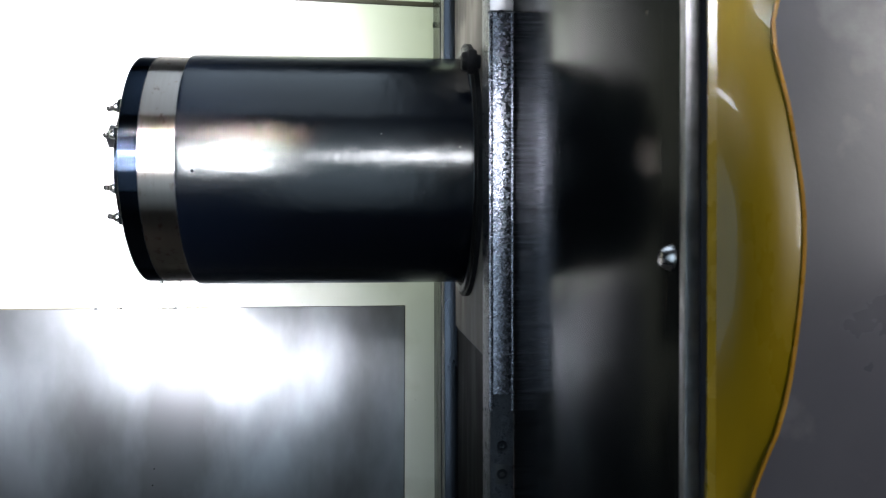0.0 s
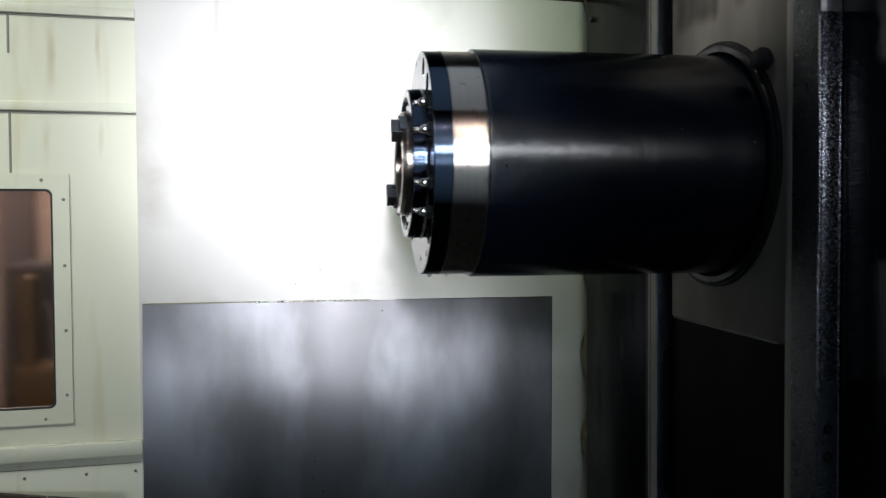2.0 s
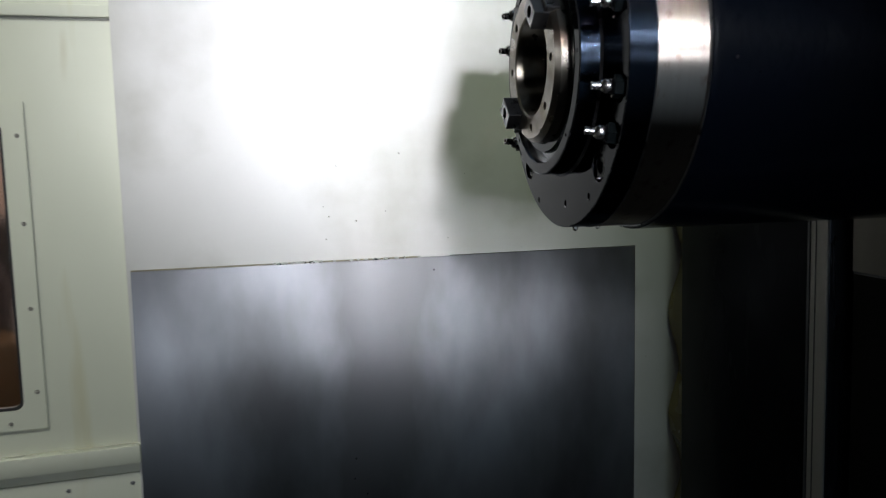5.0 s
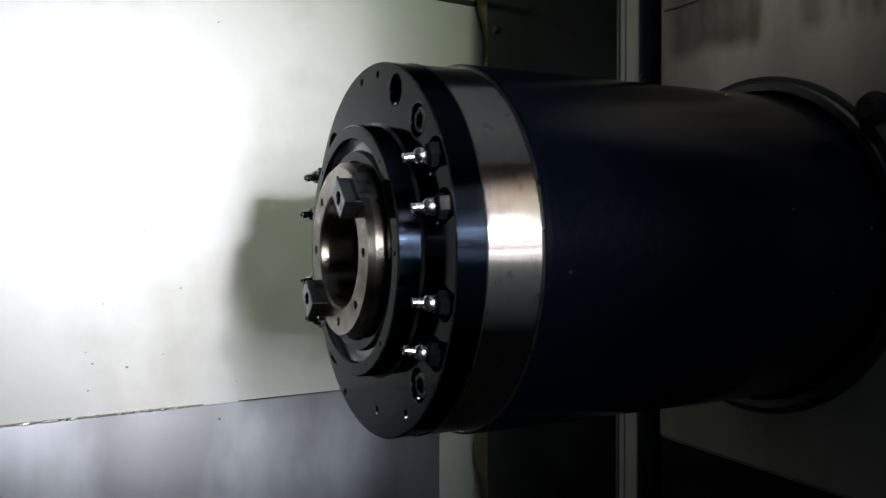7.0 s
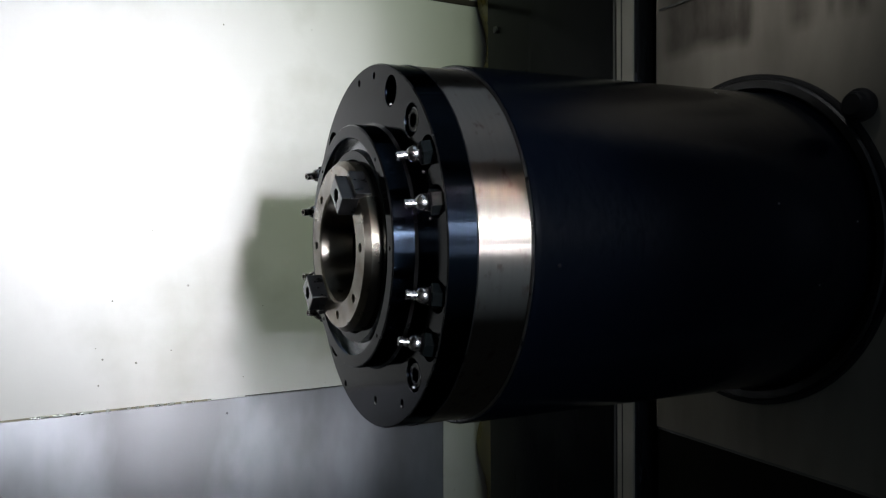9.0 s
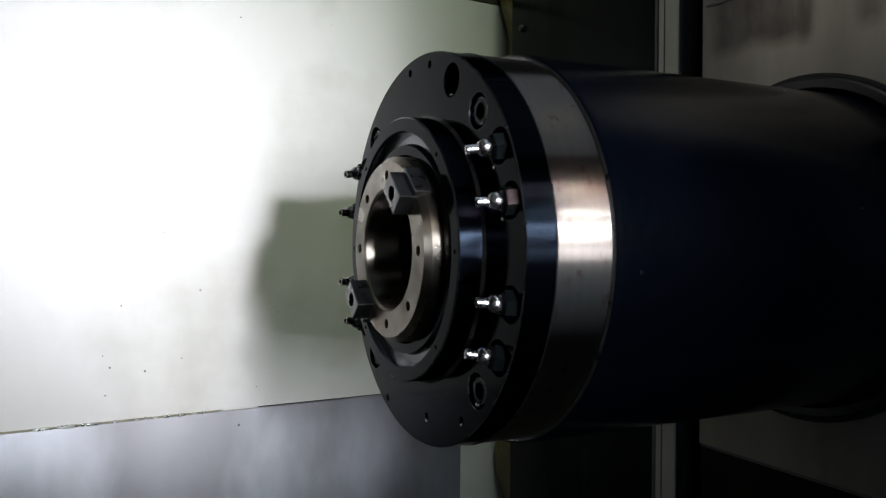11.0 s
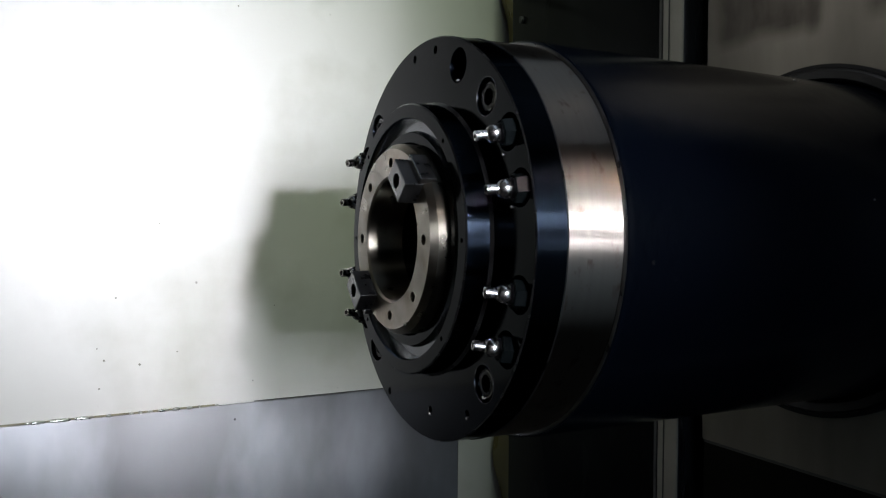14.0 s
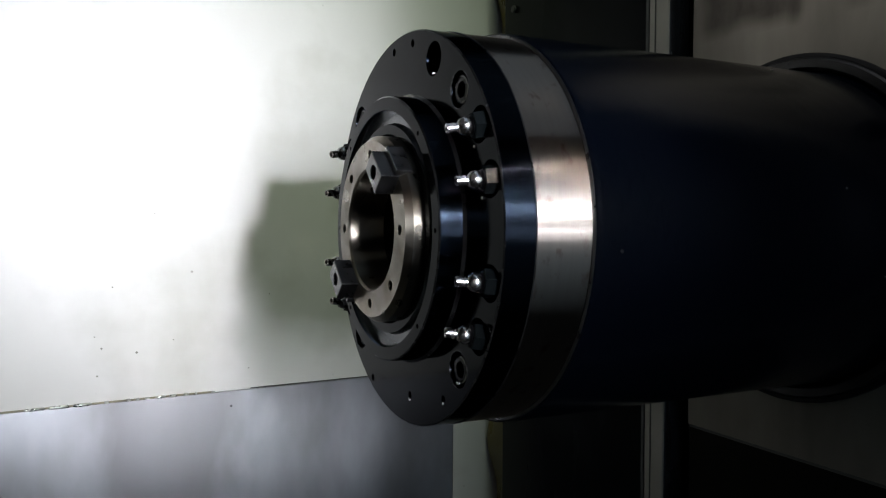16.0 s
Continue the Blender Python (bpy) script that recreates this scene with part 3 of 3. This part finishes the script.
def lip_edge(z):
    """The wavy free edge: a smooth run through the widths along the strip."""
    zs, ws = zip(*LIP_WIDTHS)
    z = min(max(z, zs[0]), zs[-1] - 1e-6)
    k = max(i for i in range(len(zs) - 1) if zs[i] <= z)
    slope = [(ws[min(i + 1, len(ws) - 1)] - ws[max(i - 1, 0)]) / (zs[min(i + 1, len(zs) - 1)] - zs[max(i - 1, 0)]) for i in range(len(zs))]
    h = zs[k + 1] - zs[k]
    u = (z - zs[k]) / h
    w = ((2 * u ** 3 - 3 * u * u + 1) * ws[k] + (u ** 3 - 2 * u * u + u) * h * slope[k]
         + (3 * u * u - 2 * u ** 3) * ws[k + 1] + (u ** 3 - u * u) * h * slope[k + 1])
    return (w, -0.004 + 0.35 * (0.038 - w))


tagged_at(new("wiper_lip", mesh_of("wiper_lip", ribbon(lambda z: (0.442, -0.652), lip_edge, LOW, HIGH, 160, 0.0022, 0.006), YELLOW_LIP)), HEAD,
          "wavy translucent yellow wiper lip on the black cover", "wiper", "wiper lips")
front_lip = [o for o in scene.objects if o.name == "wiper_lip"][0]


def bead_path(z):
    dx, dy = lip_edge(z)
    return (0.442 + dx - 0.0008, -0.652 + dy - 0.0012)


# light caught by the lip's free edge, painted as an orange bead
part("edge_bead", ribbon(bead_path, lambda z: (0.0018, -0.0003), LOW, HIGH, 160, 0.0012, 0.0), LIP_HIGHLIGHT, front_lip, "orange bead imitating the light caught by the free edge")
part("lip_fold", ribbon(lambda z: (0.4405, -0.6548), lambda z: (0.0042, -0.0008), LOW, HIGH, 60, 0.002, 0.0), GOLD_FOLD, front_lip, "folded edge under the clamp")
tagged_at(new("wiper_lip", mesh_of("wiper_lip", ribbon(lambda z: (0.412, 0.527), lambda z: (0.008 - 0.0105 * math.cos((z + 0.34) * 33.6) - 0.003 * math.sin(11.0 * z), 0.055), LOW, HIGH, 240, 0.0022), SHADED_LIP)), HEAD,
          "wavy yellow wiper lip against the rear wall, shade put into its colour", "wiper", "wiper lips")
tagged_at(new("front_panel", mesh_of("front_panel", box(0.445, 1.3, -0.636, -0.63, LOW, HIGH), GREY_PANEL)), HEAD,
          "scuffed dark grey painted panel", "panel", kind="structure")

# ---------------------------------------------------------------- enclosure behind the camera, unseen, kept dark to limit bounced light
floor = tagged_at(new("floor", mesh_of("floor", box(-3.4, 1.4, -2.3, 2.6, 0.10, 0.15), FLOOR_PAINT)), Matrix(), "grey painted floor", "floor", kind="structure")
tagged_at(new("ceiling", mesh_of("ceiling", box(-1.8, 1.4, -2.3, 0.75, 2.35, 2.40), DARK_WALL)), Matrix(), "unseen enclosure roof, dark to limit bounced light", "ceiling", kind="structure")
tagged_at(new("wall_west", mesh_of("wall_west", box(-1.8, -1.75, -2.3, 0.75, 0.15, 2.35), DARK_WALL)), Matrix(), "unseen enclosure wall, dark grey to limit bounced light", "wall", kind="structure")
tagged_at(new("wall_south", mesh_of("wall_south", box(-1.75, 1.4, -2.3, -2.25, 0.15, 2.35), DARK_WALL)), Matrix(), "unseen plain wall, dark grey to limit bounced light", "wall", kind="structure")
tagged_at(new("wall_east", mesh_of("wall_east", box(1.35, 1.4, -2.25, 0.75, 0.15, 2.35), DARK_WALL)), Matrix(), "unseen plain wall, dark grey to limit bounced light", "wall", kind="structure")

# unseen wall added to keep the work light's beam off the carriage
front = tagged_at(new("front_wall", mesh_of("front_wall", box(0.004, 1.35, -1.13, -1.10, 0.15, 2.35), DARK_WALL)), Matrix(), "dark grey wall added unseen to cut off the work light beam", "wall", kind="structure")
part("wall_plate", box(-1.75, -0.75, -1.13, -1.10, 0.15, 2.35), DARK_WALL, front)

# ---------------------------------------------------------------- spindle head
head = thing("spindle_head", HEAD, "dark blue spindle head with steel ring and drilled black flange", "spindle head")
RB = 0.1438
part("housing", lathe([(0.0615, 0.10), (0.0615, RB - 0.0016), (0.0628, RB - 0.0002), (0.066, RB), (0.0668, RB), (0.3908, RB), (0.392, RB + 0.0001), (0.397, RB + 0.002), (0.400, RB + 0.003)], 160),
     BLUE_PAINT, head, "dark blue painted round housing with pitted gloss")
part("collar", lathe([(0.400, 0.158), (0.393, 0.158), (0.391, 0.156), (0.391, 0.149), (0.395, 0.1465), (0.400, 0.1465)], 128), COLLAR_STEEL, head, "dull steel collar where the housing enters the plate")
part("collar_seal", lathe([(0.400, 0.1622), (0.3945, 0.1622), (0.3940, 0.1612), (0.3940, 0.1584), (0.400, 0.1584)], 128), RUBBER, head, "black rubber seal round the collar")
part("steel_ring", lathe([(0.0215, 0.10), (0.0215, 0.1393), (0.0222, 0.14), (0.0608, 0.1402), (0.0615, 0.1395), (0.0615, 0.10)], 160), RING_STEEL, head, "bare turned steel ring with rust specks")

# lighter thin ring stands in for the reflection along the paint's edge
part("paint_edge", lathe([(0.0612, 0.1402), (0.0611, 0.1420), (0.0617, 0.1427), (0.0622, 0.1427), (0.0622, 0.1402)], 160), KEY_STEEL, head, "thin steel line imitating the light on the edge of the paint")
for x, a, r, mt in ((0.0809, -4.8, 0.0019, DARK_STEEL), (0.301, 65.0, 0.0016, TRIM_PAINT), (0.376, 6.7, 0.0010, TRIM_PAINT), (0.288, 12.4, 0.0009, TRIM_PAINT),
                    (0.10, -9.0, 0.0009, DARK_STEEL), (0.335, -14.0, 0.0008, TRIM_PAINT)):
    part("paint_chip", rod([(0.0005, 0), (0.0004, r * 0.6), (-0.0004, r)], (0, 0, 0), 9), mt, head,
         m=Matrix.Translation(on_circle(RB, a, x)) @ Matrix.Rotation(radians(-a), 4, "X") @ Matrix.Rotation(radians(-90), 4, "Z"))
for x, a, r in ((0.012, -89, 0.0028), (0.034, -90, 0.0022), (0.058, -91, 0.0018)):
    drop = part("coolant_drop", rod([(r * 1.2, 0), (r * 0.9, r * 0.75), (0, r), (-r * 0.6, r * 0.8), (-r, 0)], (0, 0, 0), 12), BRIGHT_STEEL, head,
                m=Matrix.Translation(on_circle(0.1405, a, x)) @ Matrix.Rotation(radians(90), 4, "Y"))

part("ring_edge", lathe([(0.0213, 0.1385), (0.0211, 0.1401), (0.0216, 0.1406), (0.0222, 0.1402), (0.0220, 0.1385)], 160), KEY_STEEL, head, "bare edge of the ring")

flange = part("flange", lathe([(0.0212, 0), (0.0212, 0.1398), (0.0009, 0.1398), (0.0, 0.1389), (0.0, 0)], 160), TURNED_OXIDE, head, "black oxidised flange with drilled face")
NOZZLES = [(s, a) for s in (0, 180) for a in (30.0, 13.9, -13.9, -30.0)]
CAPS = [(-0.0843, 0.0878), (0.0863, 0.0869), (-0.0843, -0.0878), (0.0863, -0.0869)]
cuts = [hole(0.0115, (0, -0.0475, 0.1135), 0.016)]
cuts += [hole(0.0118, (0, y, z), 0.010) for y, z in CAPS]
cuts += [hole(0.0028, (0, y, z), 0.012) for y, z in ((0.0186, 0.1297), (-0.0143, 0.1301), (-0.0109, -0.1184), (-0.0637, -0.1108), (0.06, -0.118))]
cuts += [hole(0.0115, tuple(on_circle(0.127, (a if s == 0 else 180 - a))), 0.005) for s, a in NOZZLES]
drilled(flange, cuts)

for y, z in CAPS:
    part("socket_screw", lathe([(0.010, 0), (0.010, 0.0094), (0.0030, 0.0094), (0.0016, 0.0086), (0.0014, 0.0054), (0.0072, 0.0052), (0.0072, 0)], 28),
         BLACK_OXIDE, flange, "black socket head screw", m=pose(0, y, z))
    part("screw_rim", lathe([(0.0024, 0.0091), (0.0015, 0.0088), (0.0012, 0.0078), (0.0016, 0.0076)], 32), WORN_EDGE, flange, "worn bright rim of the screw", m=pose(0, y, z))
    part("bore_edge", lathe([(0.0003, 0.0117), (-0.0002, 0.0119), (-0.0002, 0.0121), (0.0002, 0.0123)], 32), WORN_EDGE, flange, "worn rim of the bore", m=pose(0, y, z))
# bright beads imitate the glints at the hole rims
for y, z, rr in ((-0.0109, -0.1212, 0.0013), (-0.0637, -0.1136, 0.0012), (-0.0843, -0.0962, 0.0013), (-0.0475, 0.1035, 0.0010)):
    part("coolant_drop", rod([(0.0012, 0), (0.0006, rr), (-0.0006, rr * 0.8), (-0.0012, 0)], (0.0, y, z), 12), BRIGHT_STEEL, flange, "small bright bead standing in for a glint")
# the same beads for the glint beside each near nozzle
for s_, a_ in NOZZLES[:4]:
    p = on_circle(0.1165, a_ - 4.2, -0.0002)
    part("coolant_drop", rod([(0.0010, 0), (0.0005, 0.0012), (-0.0006, 0.0010), (-0.0011, 0)], p, 12), BRIGHT_STEEL, flange, "small bright bead standing in for a glint")



def flat_faces(ob, mat):
    """Gives the faces that look along the axis their own finish."""
    ob.data.materials.append(mat)
    ob.data.materials.append(WORN_EDGE)
    for p in ob.data.polygons:
        if abs(p.normal.x) > 0.9:
            p.material_index = 1
        elif p.normal.x < -0.3 and p.center.yz.length > 0.088:
            p.material_index = 2


flat_faces(flange, FACE_OXIDE)

# boss with its groove
boss = part("boss", lathe([(0.0005, 0.096), (-0.002, 0.0936), (-0.0170, 0.0932), (-0.018, 0.0922), (-0.018, 0.0835), (-0.0165, 0.0825), (-0.0105, 0.0815),
                           (-0.0105, 0.075), (-0.015, 0.0735), (-0.015, 0.067), (-0.004, 0.067), (-0.004, 0.05), (0.0005, 0.05)], 144, True),
            TURNED_OXIDE, head, "stepped black boss round the spindle nose")
drilled(boss, [hole(0.0016, tuple(on_circle(0.0875, a, -0.018)), 0.01) for a in (45, 135, 225, 315, 0, 180)])

flat_faces(boss, FACE_OXIDE)
boss.data.materials.append(GROOVE_STEEL)
for p in boss.data.polygons:
    if 0.0738 < p.center.yz.length < 0.0826 and p.center.x > -0.017:
        p.material_index = 3

# spindle nose with bore
nose = part("spindle_nose", lathe([(-0.003, 0.0655), (-0.0222, 0.0655), (-0.0265, 0.0618), (-0.0265, 0.0438), (-0.0252, 0.0422), (0.06, 0.030), (0.06, 0.0), (0.064, 0.0), (0.064, 0.06), (-0.003, 0.062)], 144),
            NOSE_STEEL, head, "ground steel spindle nose with tapered bore")
drilled(nose, [hole(0.0034, tuple(on_circle(0.0525, a, -0.0265)), 0.012) for a in (0, 90, 135, 180, 270, 315)])
for a in (45, 225):
    turn = Matrix.Rotation(radians(90 - a), 4, "X")
    key = part("drive_key", box(-0.039, -0.020, -0.0122, 0.0122, 0.0450, 0.0615, 0.0008), KEY_STEEL, head, "bolted steel drive key", m=turn)
    drilled(key, [hole(0.0050, (-0.039, 0, 0.0532), 0.008)])
    part("key_screw", rod([(-0.033, 0.0022), (-0.033, 0.0046), (-0.030, 0.0046)], (0, 0, 0.0532), 18), DARK_STEEL, key)
    part("key_seat", box(-0.0300, -0.018, -0.0122, 0.0122, 0.0616, 0.0664, 0.0008), KEY_STEEL, key)
    for ob in [key] + list(key.children):
        for p in ob.data.polygons:
            p.use_smooth = False

# coolant nozzles: hexagon, ball joint and tube
hexa = mesh_of("coolant_nozzle", hexagon(0.0088, 0.0085), BLACK_OXIDE)
ballm = mesh_of("ball_joint", rod([(0.0058, 0.0)] + [(0.0058 * math.cos(radians(k)), 0.0058 * math.sin(radians(k))) for k in range(15, 180, 15)] + [(-0.0058, 0)], (-0.0125, 0, 0), 22), BRIGHT_STEEL)
neckm = mesh_of("neck", rod([(0.001, 0.0060), (-0.0004, 0.0062), (-0.0012, 0.0056), (-0.0030, 0.0040), (-0.0030, 0)], (-0.0084, 0, 0), 22), DARK_STEEL)
tubem = mesh_of("tube", rod([(0.0, 0.0036), (-0.0016, 0.0040), (-0.0026, 0.0031), (-0.0092, 0.0031), (-0.0096, 0.0027), (-0.0096, 0.0018), (-0.005, 0.0018), (-0.005, 0)], (-0.0148, 0, 0), 20), BRIGHT_STEEL)
for s, a in NOZZLES:
    phi = a if s == 0 else 180 - a
    p = on_circle(0.1275, phi, 0.004)
    tilt = Matrix.Rotation(radians(90 - phi), 4, "X") @ Matrix.Rotation(radians(-16), 4, "Y")
    nz = new("coolant_nozzle", hexa)
    nz.parent, nz.matrix_basis = head, Matrix.Translation(p) @ tilt
    for nm, me in (("neck", neckm), ("ball_joint", ballm), ("tube", tubem)):
        o = new(nm, me)
        o.parent = nz
